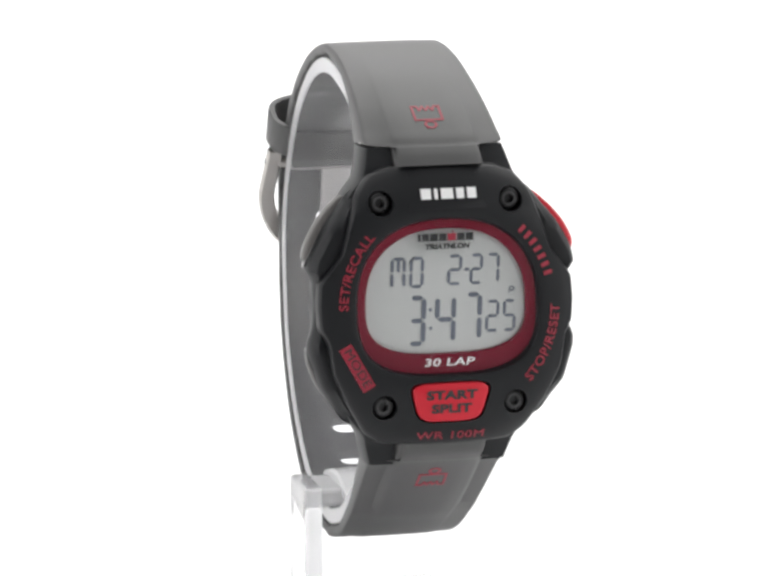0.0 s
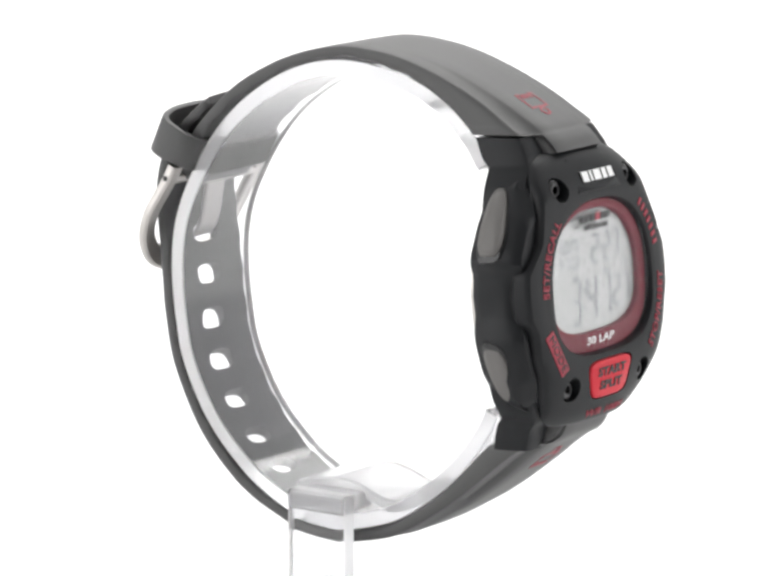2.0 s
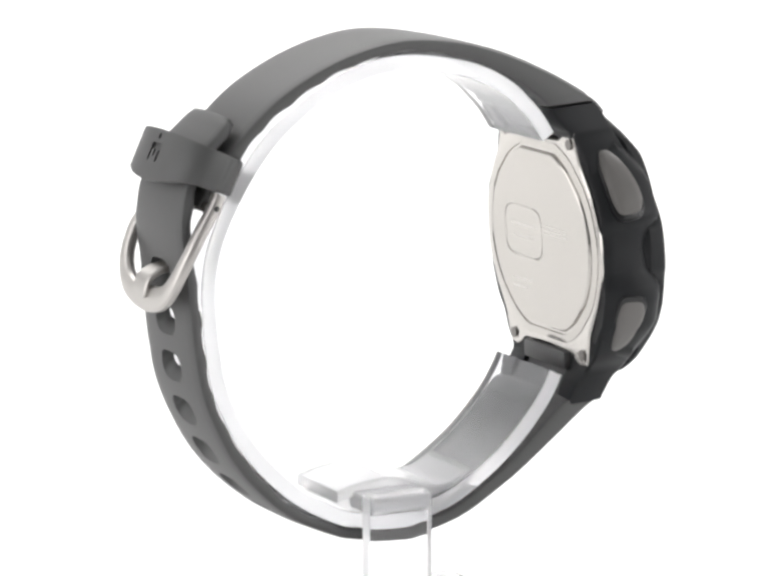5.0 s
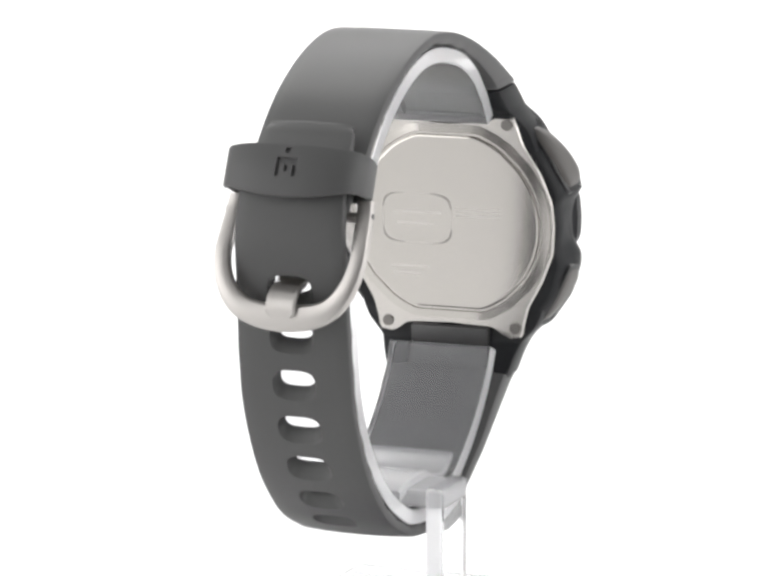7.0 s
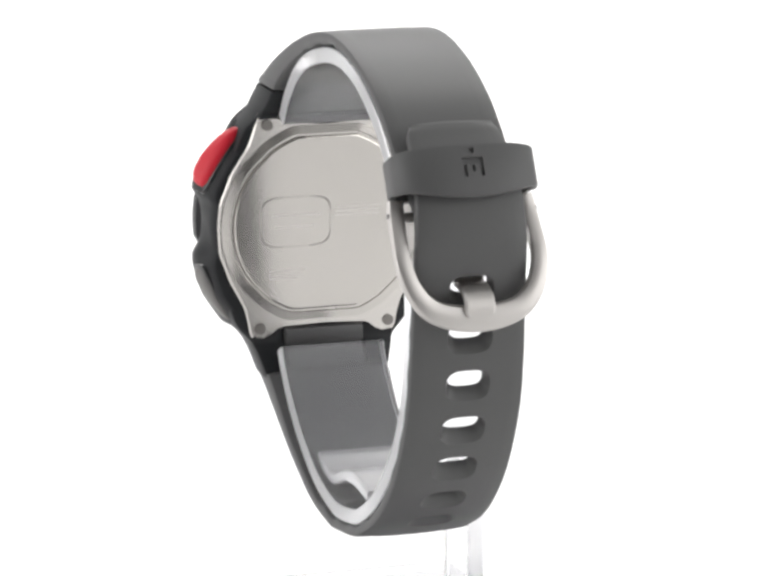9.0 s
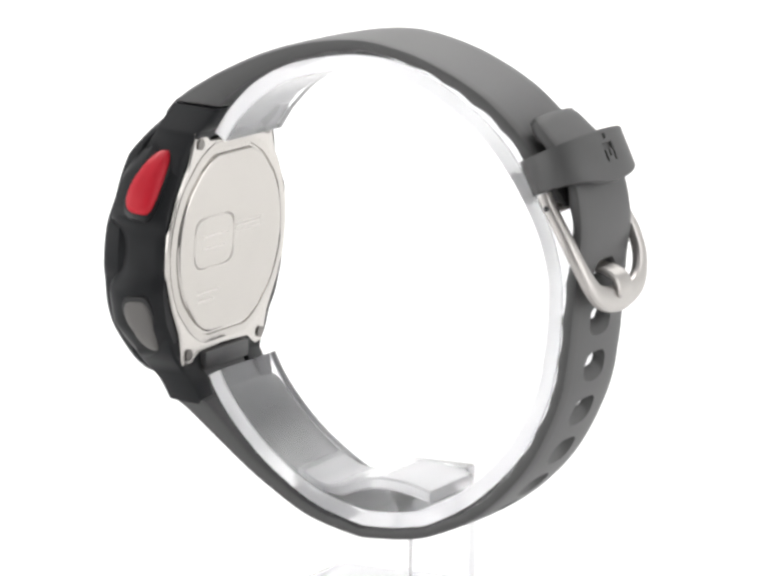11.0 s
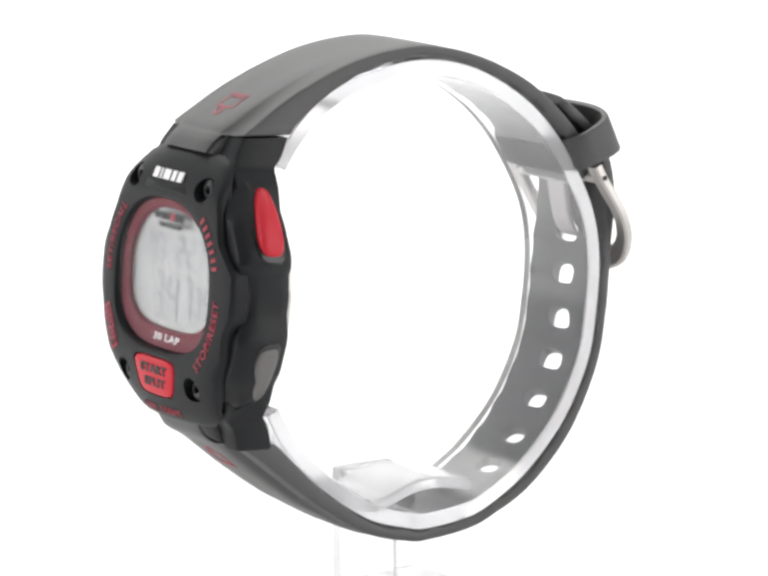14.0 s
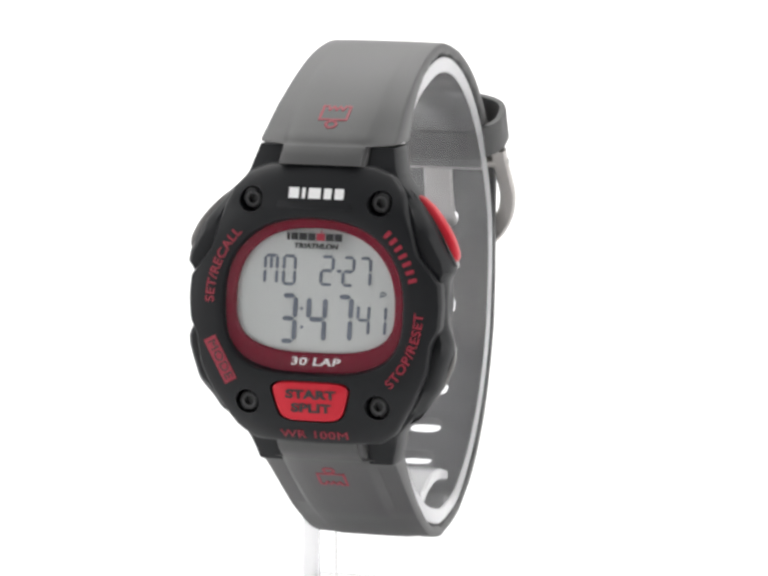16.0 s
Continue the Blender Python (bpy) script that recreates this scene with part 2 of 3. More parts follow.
upper = [
    (-33.4, 24.2, -26.0, 22.6, 6.3, 1.0, 5.7), (-32.0, 25.6, -24.0, 25.0, 6.3, 1.3, 5.7), (-30.8, 26.5, -22.8, 26.1, 6.4, 1.45, 5.8),
    (-30.1, 26.9, -22.1, 26.4, 9.8, 1.5, 5.8), (-27.9, 28.2, -20.9, 27.7, 9.75, 1.75, 6.0), (-22.6, 31.3, -17.6, 30.1, 9.4, 1.1, 6.0), (-15.4, 34.5, -13.2, 32.4, 9.0, 0.5, 5.8),
    (-8.2, 36.6, -7.2, 34.5, 8.75, 0.12, 5.6), (-0.4, 37.45, -0.2, 35.65, 8.6, 0.08, 5.4), (5.8, 36.75, 5.4, 35.0, 8.6, 0.05, 5.4), (12.8, 34.6, 12.0, 33.0, 8.6, 0.05, 5.4),
    (19.7, 31.1, 18.3, 29.6, 8.6, 0.05, 5.4), (24.6, 27.3, 23.2, 26.1, 8.6, 0.05, 5.4), (29.0, 22.7, 27.2, 21.6, 8.5, 0.05, 5.4), (31.6, 18.8, 30.0, 17.8, 7.6, 0.05, 5.0),
    (33.4, 15.4, 31.1, 14.9, 7.2, 0.05, 4.8)]
lower = [
    (-35.4, -14.6, -28.2, -13.8, 6.3, 0.6, 5.6), (-34.2, -16.4, -27.0, -16.2, 6.3, 1.0, 5.6), (-32.5, -17.6, -26.0, -17.7, 6.4, 1.3, 5.7), (-31.2, -18.2, -25.2, -18.2, 9.85, 1.5, 5.8), (-28.9, -19.5, -24.0, -19.2, 9.8, 1.9, 6.0),
    (-24.6, -23.0, -21.3, -21.9, 9.6, 1.6, 6.0), (-19.1, -27.4, -17.2, -25.9, 9.4, 1.1, 5.8), (-15.6, -29.9, -14.2, -28.2, 9.25, 0.75, 5.6), (-8.5, -34.1, -7.9, -32.3, 9.0, 0.35, 5.4), (-1.1, -36.2, -1.0, -34.4, 8.8, 0.05, 5.4),
    (2.5, -36.5, 2.4, -34.8, 8.6, 0.05, 5.4), (9.0, -35.95, 8.6, -34.2, 8.6, 0.05, 5.4), (13.5, -34.6, 12.8, -33.1, 8.6, 0.05, 5.4), (20.9, -30.7, 19.9, -29.3, 8.6, 0.05, 5.4), (28.1, -23.4, 26.7, -22.1, 8.6, 0.05, 5.4),
    (33.0, -14.0, 31.4, -13.4, 8.6, 0.05, 5.4), (34.7, -6.5, 33.0, -6.3, 8.6, 0.05, 5.4), (35.5, 0.8, 33.7, 0.8, 8.5, 0.05, 5.4), (36.0, 6.5, 34.3, 6.5, 8.4, 0.05, 5.4), (36.6, 12.3, 34.8, 12.1, 8.3, 0.05, 5.3),
    (35.6, 18.4, 33.9, 17.7, 8.0, 0.05, 5.2), (33.0, 22.8, 31.5, 21.7, 7.5, 0.05, 5.0), (29.6, 26.2, 28.4, 25.0, 7.0, 0.05, 4.6), (28.4, 27.3, 27.4, 26.2, 6.4, 0.05, 4.0), (27.9, 27.7, 27.2, 26.7, 5.4, 0.02, 3.2)]
strap_top = part("upper_strap", loft(bmesh.new(), strap_loops(upper)), STRAP, watch, "smooth grey rubber strap piece", 40)
strap_low = part("lower_strap", loft(bmesh.new(), strap_loops(lower, arch=0.35)), STRAP, watch, "grey rubber strap piece with oval holes", 40)

# oval holes down the tail, each with a dished lip on its outer, lower side
cutters = []
for hy, hz, nx, nz in ((35.0, 6.1, 1, -0.09), (34.5, -0.6, 1, -0.12), (33.8, -7.6, 0.98, -0.22), (32.0, -14.2, 0.9, -0.43), (29.1, -20.5, 0.8, -0.6), (24.9, -26.1, 0.66, -0.75), (20.0, -30.4, 0.5, -0.86)):
    nv = Vector((0, nx, nz)).normalized()
    tv = Vector((0, -nv.z, nv.y))
    c = Vector((0, hy, hz))

    def oval(d, a, b, drop=0.0):
        return [c + nv * d + Vector((1, 0, 0)) * (a * abs(math.cos(k)) ** 0.6 * (1 if math.cos(k) > 0 else -1)) + tv * (b * abs(math.sin(k)) ** 0.75 * (1 if math.sin(k) > 0 else -1) - drop)
                for k in np.linspace(0, 2 * math.pi, 24, endpoint=False)]
    cutters.append(loft(bmesh.new(), [oval(-4, 2.75, 1.55), oval(-0.9, 2.65, 1.5), oval(0.0, 2.85, 1.7, 0.3), oval(0.7, 3.2, 2.1, 0.85), oval(2.2, 3.9, 2.8, 1.8)]))
cut(strap_low, cutters)


# ---- case ----
mid = outline([(0, 17.6), (8.4, 17.6), (10.2, 17.6), (13.0, 16.0), (16.5, 11.6), (19.0, 7.0), (19.3, 5.4), (18.3, 3.6), (18.0, 0.6), (18.2, -2.6), (19.2, -5.0), (19.1, -6.8), (17.6, -11.5), (14.5, -15.8), (10.6, -17.8), (8.6, -17.8), (0, -17.8)], passes=2)
# the outline of the bezel on top of it
plate = outline([(0, 19.5), (7.6, 19.5), (10.4, 18.4), (12.4, 16.0), (13.9, 11.2), (14.9, 7.6), (16.6, 5.6), (18.1, 3.6), (18.3, 0.5), (18.1, -2.6), (17.0, -4.6), (16.4, -9.0), (14.4, -13.2), (11.6, -17.8), (9.2, -19.5), (0, -19.6)], passes=1)
# the same outline with its waist filled, for the back edge
mid_back = mid * np.array([1 + 0.055 * max(0.0, 1 - abs(v - 0.4) / 5.0) if abs(u) > 12 else 1.0 for u, v in mid])[:, None]
ring_of = lambda pl, k, w: [at(u * k, v * k, w) for u, v in pl]


def shoulder(v):
    """How far forward the case body reaches: full round the buttons, lower at the waist and the ends."""
    full = 3.7 if v > 0 else 3.4
    low = 2.3 + (full - 2.3) * min(1, max(0, (abs(v) - 2.4) / 3.0))
    return low - 0.42 * max(0, abs(v) - 11.5)


lip = lambda k, d: [at(u * k, v * k, shoulder(v) + d) for u, v in mid]
bm = loft(bmesh.new(), [ring_of(mid_back, 0.905, -5.7), ring_of(mid_back, 0.925, -5.4), ring_of(mid_back, 0.95, -4.0), ring_of(mid, 0.985, -1.8), ring_of(mid, 1.0, -0.2), lip(0.99, -1.9), lip(0.972, -0.9), lip(0.945, -0.25), [at(u, v, shoulder(v) - 0.1) for u, v in mid * 0.45 + plate * 0.53], [at(u, v, shoulder(v) - 0.3) for u, v in plate * 0.93], ring_of(plate, 0.92, -0.5)])
case = part("case_body", bm, BLACK, watch, "matt black resin case body")
for sv, rows in ((1, ((11.0, 14.8, -5.6, 1.4), (15.0, 13.4, -5.9, 1.3), (17.6, 11.3, -6.4, 0.9), (18.6, 10.8, -7.3, 0.55), (19.6, 10.5, -8.0, 0.2), (21.9, 9.9, -9.1, -1.2))),
                 (-1, ((11.0, 15.6, -5.6, 1.4), (15.2, 14.0, -5.8, 1.3), (17.8, 11.8, -6.2, 0.6), (19.0, 11.2, -7.1, -0.5), (20.2, 10.8, -7.8, -1.5), (23.0, 9.95, -8.9, -2.8)))):
    for su in (1, -1):
        loops = []
        for v, u1, w0, w1 in [tuple(q) for q in spline(rows, 4)]:
            q = [(6.45, w0), (u1 - 0.7, w0), (u1 - 0.2, w0 + 0.3), (u1, w0 + 1.0), (u1, w1 - 1.0), (u1 - 0.25, w1 - 0.3), (u1 - 0.9, w1), (6.45, w1)]
            loops.append([at(su * u, sv * v, w) for u, w in q])
        part("lug", loft(bmesh.new(), loops), BLACK, watch)

# bezel with a rounded window, crowned front and sloping ends
hole_top, hole_side, hole_low = 12.3, 13.0, 9.6


def window(k, dn=0.0):
    """Outline of the window: arched above, flatter below."""
    out = []
    for a in np.linspace(-math.pi, math.pi, 160, endpoint=False):
        c, s = math.cos(a), math.sin(a)
        hv, n = (hole_top, 2.35) if s > 0 else (hole_low, 3.0)
        r = (abs(c / hole_side) ** n + abs(s / hv) ** n) ** (-1 / n)
        out.append((r * c * k, r * s * k))
    return np.array(out)


hole = window(1.0)
on = lambda pl, dw: [at(u, v, front(u, v) + dw) for u, v in pl]
loops = [[at(u * 0.975, v * 0.975, 0.7) for u, v in hole], on(hole * 0.985, -0.9), on(hole, -0.35), on(hole * 1.012, -0.08), on(hole * 1.03, 0)]
for k in (0.2, 0.4, 0.6, 0.8, 0.93):
    loops.append(on(hole * 1.03 * (1 - k) + plate * k, 0))
loops += [on(plate * 0.985, -0.1), on(plate * 0.996, -0.35), on(plate, -0.8), [at(u, v, min(1.95, front(u, v) - 1.0)) for u, v in plate], [at(u * 0.988, v * 0.988, min(1.7, front(u, v) - 1.2)) for u, v in plate], [at(u * 0.955, v * 0.955, 0.6) for u, v in plate]]
bezel = part("bezel", loft(bmesh.new(), loops, ring=True), BLACK, watch, "satin black bezel with red lettering", 40)
SCREWS = ((-9.2, 14.6), (9.3, 14.6), (-9.3, -13.8), (9.5, -13.8))
START = []
for k in range(48):
    a = 2 * math.pi * k / 48
    cx, cy = math.cos(a), math.sin(a)
    r = (abs(cx) ** 5 + abs(cy) ** 5) ** -0.2
    v = -13.35 + 2.75 * r * cy
    START.append((r * cx * (5.05 + 0.27 * (v + 13.35)), v))
cutters = [disc(bmesh.new(), c, 1.75, 2.0, 9.0, bevel=0.01) for c in SCREWS]
grow = lambda k: [(u * k, -13.3 + (v + 13.3) * k) for u, v in START]
cutters.append(loft(bmesh.new(), [[at(u, v, 2.5) for u, v in grow(1.07)], [at(u, v, 9) for u, v in grow(1.07)]]))
cut(bezel, cutters)

for c in SCREWS:
    bm = disc(bmesh.new(), c, 1.5, 2.0, front(*c) - 1.05, bevel=0.25)
    s = part("screw", bm, PIT, watch, "black recessed socket screw")
    cut(s, [disc(bmesh.new(), c, 0.62, front(*c) - 1.8, 9, n=6, bevel=0.01)])
    bm = bmesh.new()
    lp = lambda r, w: [at(c[0] + r * math.cos(k), c[1] + r * math.sin(k), w) for k in np.linspace(0, 2 * math.pi, 28, endpoint=False)]
    w = front(*c)
    loft(bm, [lp(1.02, w - 1.1), lp(0.98, w - 0.92), lp(0.72, w - 0.92), lp(0.68, w - 1.1)], ring=True)
    part("socket_rim", bm, RIM, s)

# start button
sb = grow(1.0)
loops = [[at(u, v, 3) for u, v in sb], [at(u, v, front(u, v) - 0.1) for u, v in sb], [at(u, v, front(u, v) + 0.06) for u, v in grow(0.975)], [at(u, v, front(u, v) + 0.16) for u, v in grow(0.92)], [at(u, v, front(u, v) + 0.16) for u, v in grow(0.4)]]
start = part("start_button", loft(bmesh.new(), loops), RED, watch, "bright red trapezoid push button")
top_of = lambda cx, cy: (lambda x, y: (cx + x, cy + y, front(cx + x, cy + y) + 0.14))
lettering("button_lettering", "START", 1.7, INK, start, top_of(0.1, -12.35), "dark lettering START", 0.045, wide=1.38)
lettering("button_lettering", "SPLIT", 1.7, INK, start, top_of(0.1, -14.3), "dark lettering SPLIT", 0.045, wide=1.38)

# side buttons, two to a side
for su, sv, mat, lab in ((1, 1, RED, "red side push button"), (-1, 1, GREY_BUTTON, "grey side push button"), (1, -1, GREY_BUTTON, "grey side push button"), (-1, -1, GREY_BUTTON, "grey side push button")):
    a, b = (Vector((13.45, 15.6)), Vector((19.45, 6.7))) if sv > 0 else (Vector((19.3, -7.0)), Vector((14.6, -15.2)))
    d = (b - a).normalized()
    nrm = Vector((-d.y, d.x)) if -d.y > 0 else Vector((d.y, -d.x))
    c, L = (a + b) / 2, (b - a).length / 2
    up = 1.0 if sv > 0 else 0.62
    w0, w1 = (-4.0, 1.3) if sv > 0 else (-4.0, 0.8)

    def rim(k, out):
        pts = []
        for q in np.linspace(0, 2 * math.pi, 40, endpoint=False):
            x, y = math.cos(q), math.sin(q)
            x, y = math.copysign(abs(x) ** 0.85, x), math.copysign(abs(y) ** (0.7 if y > 0 else 0.4), y)
            s = x * L * k
            # straight at the back, bowed at the front and fuller towards the middle of the case
            lean = (0.5 + 0.5 * (x if sv > 0 else -x))
            w = (w0 + 0.25 * (1 - lean)) + (y * k * 0.5 + 0.5) * ((w1 - w0) * (0.46 + 0.54 * lean ** 0.8))
            p = c + d * s + nrm * (out - 0.018 * s * s - 0.17 * max(0, 0.2 - w))
            pts.append(at(su * p.x, p.y, w))
        return pts
    well = part("button_well", loft(bmesh.new(), [rim(1.16, -1.5), rim(1.16, 0.2), rim(1.1, 0.3)]), PIT, watch, "dark recessed button surround")
    part("side_button", loft(bmesh.new(), [rim(1.0, -1.0), rim(1.0, 0.45 * up), rim(0.965, 0.8 * up), rim(0.87, 1.1 * up), rim(0.55, 1.4 * up), rim(0.2, 1.48 * up)]), mat, watch, lab)

# display under its crystal
inner = window(1.0) * np.array([0.885, 1.0])
inner[:, 1] = np.where(inner[:, 1] > 0, inner[:, 1] * 0.875, inner[:, 1] * 0.70)
DEEP = 3.0                         # how far forward the display lies
panel = part("display_panel", loft(bmesh.new(), [[at(u, v, -0.3) for u, v in hole * 0.97], [at(u, v, DEEP) for u, v in hole * 0.97]]), LCD, watch, "grey-green liquid crystal display showing day, date and time")
lens_ring = part("lens_ring", loft(bmesh.new(), [[at(u, v, 0.85) for u, v in hole * 0.985], [at(u, v, 4.1) for u, v in hole * 0.985], [at(u, v, 3.95) for u, v in inner * 1.02], [at(u, v, 3.7) for u, v in inner], [at(u, v, 0.85) for u, v in inner]], ring=True), DARK_RED, watch, "deep red ring round the display")
lettering("ring_lettering", "30 LAP", 1.5, WHITE_INK, lens_ring, flat(0.15, -7.95, 4.03), "white lettering 30 LAP", 0.012, shear=0.15, wide=1.55, depth=0.06)
# a film added so that its sheen washes out the figures at a slant
film = part("display_film", loft(bmesh.new(), [[at(u, v, DEEP + 0.13) for u, v in inner * 0.995], [at(u, v, DEEP + 0.18) for u, v in inner * 0.995]]), FILM, panel, "added glossy film that washes out the figures from the side")
film.visible_shadow = False
crystal = part("crystal", loft(bmesh.new(), [[at(u, v, 4.3) for u, v in hole * 0.975], [at(u, v, 4.9) for u, v in hole * 0.975], [at(u, v, 5.0) for u, v in hole * 0.95]]), CRYSTAL, watch, "clear flat acrylic crystal")
crystal.visible_shadow = False
glint = [(x0, x1, 9.1, 10.15) for x0, x1 in ((-4.1, -3.65), (-3.5, -2.5), (-2.35, -1.2), (-1.05, 0.0), (0.15, 1.35), (1.5, 2.6), (2.75, 3.85))]
maker = [c for k, c in enumerate(glint) if k != 4]
bars("maker_mark", maker, INK, crystal, flat(0.1, 0, 4.2), "black maker's mark drawn as bars", 0.05)
bars("maker_mark", [glint[4], (0.75, 1.05, 10.25, 10.5)], RED_INK, crystal, flat(0.1, 0, 4.2), "red middle of the maker's mark", 0.05)
lettering("crystal_lettering", "TRIATHLON", 0.95, INK, crystal, flat(0.15, 8.3, 4.2), "small black lettering TRIATHLON", 0.055, shear=0.2, wide=1.15, depth=0.04)

# raised badge and lettering on the bezel
badge = [(-5.4, 13.6), (5.6, 13.6), (5.0, 18.4), (-4.9, 18.4)]
part("badge", loft(bmesh.new(), [[at(u, v, front(u, v) - 0.3) for u, v in badge], [at(u, v, front(u, v) + 0.1) for u, v in badge], [at(u * 0.96, 16 + (v - 16) * 0.94, front(u, v) + 0.22) for u, v in badge]]), BLACK, bezel, "raised black badge")
place = lambda x, y: (x + 0.3, y + 15.75, front(x, y + 15.75) + 0.2)
H = 0.7
cells = [(-3.9, -2.5, -H, H), (-2.0, -1.55, -H, H), (-1.05, 0.65, -H, H), (1.15, 2.2, -H, H), (2.7, 3.95, -H, H)]
bars("maker_mark", cells, WHITE_INK, bezel, place, "white maker's mark drawn as bars", 0.15)
lettering("bezel_lettering", "SET/RECALL", 1.8, RED_INK, bezel, arc(14.85, 158), "red lettering SET/RECALL", 0.012, wide=1.14)
lettering("bezel_lettering", "STOP/RESET", 1.8, RED_INK, bezel, arc(15.4, -22.5, -1), "red lettering STOP/RESET", 0.012, wide=1.14)
bars("bezel_mark", [(-4.15 + 1.22 * i, -4.15 + 1.22 * i + 0.55, -0.6, 0.6) for i in range(7)], RED_INK, bezel, arc(14.95, 29.5), "red mark drawn as bars")
lettering("bezel_lettering", "WR 100M", 1.6, RED_INK, bezel, crowned(0.3, -18.2), "red lettering WR 100M", 0.0, wide=1.4)
mode = crowned(-13.2, -8.0, -61)
mode_box = bars("mode_plate", [(-3.4 + 0.68 * i, -3.4 + 0.68 * (i + 1), -0.95, 0.95) for i in range(10)], RED_INK, bezel, mode, "red painted plate", 0.1)
lettering("plate_lettering", "MODE", 1.8, INK, mode_box, lambda x, y: (lambda q: (q[0], q[1], q[2] + 0.08))(mode(x, y)), "dark lettering MODE", 0.0, wide=1.15, depth=0.08)


# liquid crystal figures, one small bar to a stroke
def stroke(L, t):
    """A bar with pointed ends, lying along x."""
    bm = bmesh.new()
    e = t * 0.5
    lp = [(-L / 2, 0), (-L / 2 + e, t / 2), (L / 2 - e, t / 2), (L / 2, 0), (L / 2 - e, -t / 2), (-L / 2 + e, -t / 2)]
    loft(bm, [[Vector((x, y, -0.04)) for x, y in lp], [Vector((x, y, 0.04)) for x, y in lp]])
    bmesh.ops.scale(bm, vec=(MM, MM, MM), verts=bm.verts[:])
    me = bpy.data.meshes.new("segment")
    bm.to_mesh(me)
    bm.free()
    me.materials.append(SEGMENT)
    return me


BARS = {}
LEVEL = DEEP + 0.06


def segment(x0, y0, x1, y1, t):
    x0, y0, x1, y1 = x0 - 1.05, y0 - 0.2, x1 - 1.05, y1 - 0.2
    L = round(math.hypot(x1 - x0, y1 - y0), 2)
    me = BARS.setdefault((L, t), None) or stroke(L, t)
    BARS[(L, t)] = me
    ob = new("segment", me)
    ob.parent = panel
    ob.matrix_basis = seg_pose((x0 + x1) / 2, (y0 + y1) / 2, LEVEL, math.atan2(y1 - y0, x1 - x0))
    return ob


def seg_pose(u, v, w, turn):
    m = CASE @ Matrix.Translation((u, v, w)) @ Matrix.Rotation(turn, 4, "Z")
    m.translation *= MM
    return m


FIGURES = {"0": "abcdef", "1": "bc", "2": "abged", "3": "abgcd", "4": "fgbc", "5": "afgcd", "6": "afgedc", "7": "abc", "8": "abcdefg", "9": "abcdfg", "-": "g", "P": "abefg", "M": "abcefm"}


def strokes(x0, x1, y0, y1, t):
    """End points of the seven strokes in a slightly slanted figure."""
    ym, g = (y0 + y1) / 2, t * 0.16
    sl = lambda y: (y - y0) * 0.05
    P = lambda x, y: (x + sl(y), y)
    xa, xb = x0 + t / 2, x1 - t / 2 - 0.05 * (y1 - y0)
    yt, yb = y1 - t / 2, y0 + t / 2
    return {"a": (*P(xa + g, yt), *P(xb - g, yt)), "g": (*P(xa + g, ym), *P(xb - g, ym)), "d": (*P(xa + g, yb), *P(xb - g, yb)),
            "f": (*P(xa, yt - g), *P(xa, ym + g)), "b": (*P(xb, yt - g), *P(xb, ym + g)), "e": (*P(xa, ym - g), *P(xa, yb + g)), "c": (*P(xb, ym - g), *P(xb, yb + g)),
            "m": (*P((xa + xb) / 2, yt - g), *P((xa + xb) / 2, ym + g))}


for ch, x0, x1, y0, y1, t in (("M", -6.75, -4.4, 2.75, 7.1, 0.42), ("0", -4.05, -1.8, 2.75, 7.1, 0.42), ("2", 1.4, 3.7, 2.9, 7.2, 0.42), ("-", 3.5, 5.1, 2.9, 7.2, 0.42), ("2", 4.6, 6.7, 2.9, 7.2, 0.42),
                              ("7", 7.0, 9.1, 2.9, 7.2, 0.42), ("3", -4.5, -1.55, -5.4, 1.65, 0.66), ("4", -0.6, 2.75, -5.3, 1.6, 0.66), ("7", 3.6, 6.5, -5.1, 1.8, 0.66), ("P", 10.2, 11.2, 1.3, 2.4, 0.2)):
    ends = strokes(x0, x1, y0, y1, t)
    for key in FIGURES[ch]:
        segment(*ends[key], t)
for y in (-0.4, -3.0):
    segment(-1.35, y, -0.75, y, 0.55)
SECONDS = []
for k, (x0, x1) in enumerate(((6.75, 8.95), (9.25, 11.35))):
    ends = strokes(x0, x1, -3.9, 0.6, 0.42)
    for key in "abcdefg":
        SECONDS.append((k, key, ends[key], segment(*ends[key], 0.42)))

# ---- steel back ----
back = outline([(0, 16.2), (7.0, 16.6), (9.0, 18.2), (11.2, 17.9), (11.7, 15.6), (12.6, 13.0), (15.2, 9.0), (17.0, 4.4), (17.3, 0.6), (17.0, -3.6), (15.2, -8.2), (12.8, -12.4), (12.1, -15.2), (11.8, -17.2), (9.4, -17.6), (7.2, -15.9), (0, -15.6)], passes=1)
caseback = part("caseback", loft(bmesh.new(), [ring_of(back, 0.99, -4.3), ring_of(back, 1.0, -6.0), ring_of(back, 0.985, -6.25)]), BACK_STEEL, watch, "matt stainless steel case back", 12)


def rounded(k, w):
    pts = []
    for a in np.linspace(0, 2 * math.pi, 96, endpoint=False):
        u, v = 15.4 * math.cos(a), 15.4 * math.sin(a)
        v = max(-14.4, min(14.6, v))
        cut_back = min(1.0, 21.6 / (abs(u) + abs(v)))
        pts.append(at(u * cut_back * k, 0.97 * v * cut_back * k + 0.5, w))
    return pts


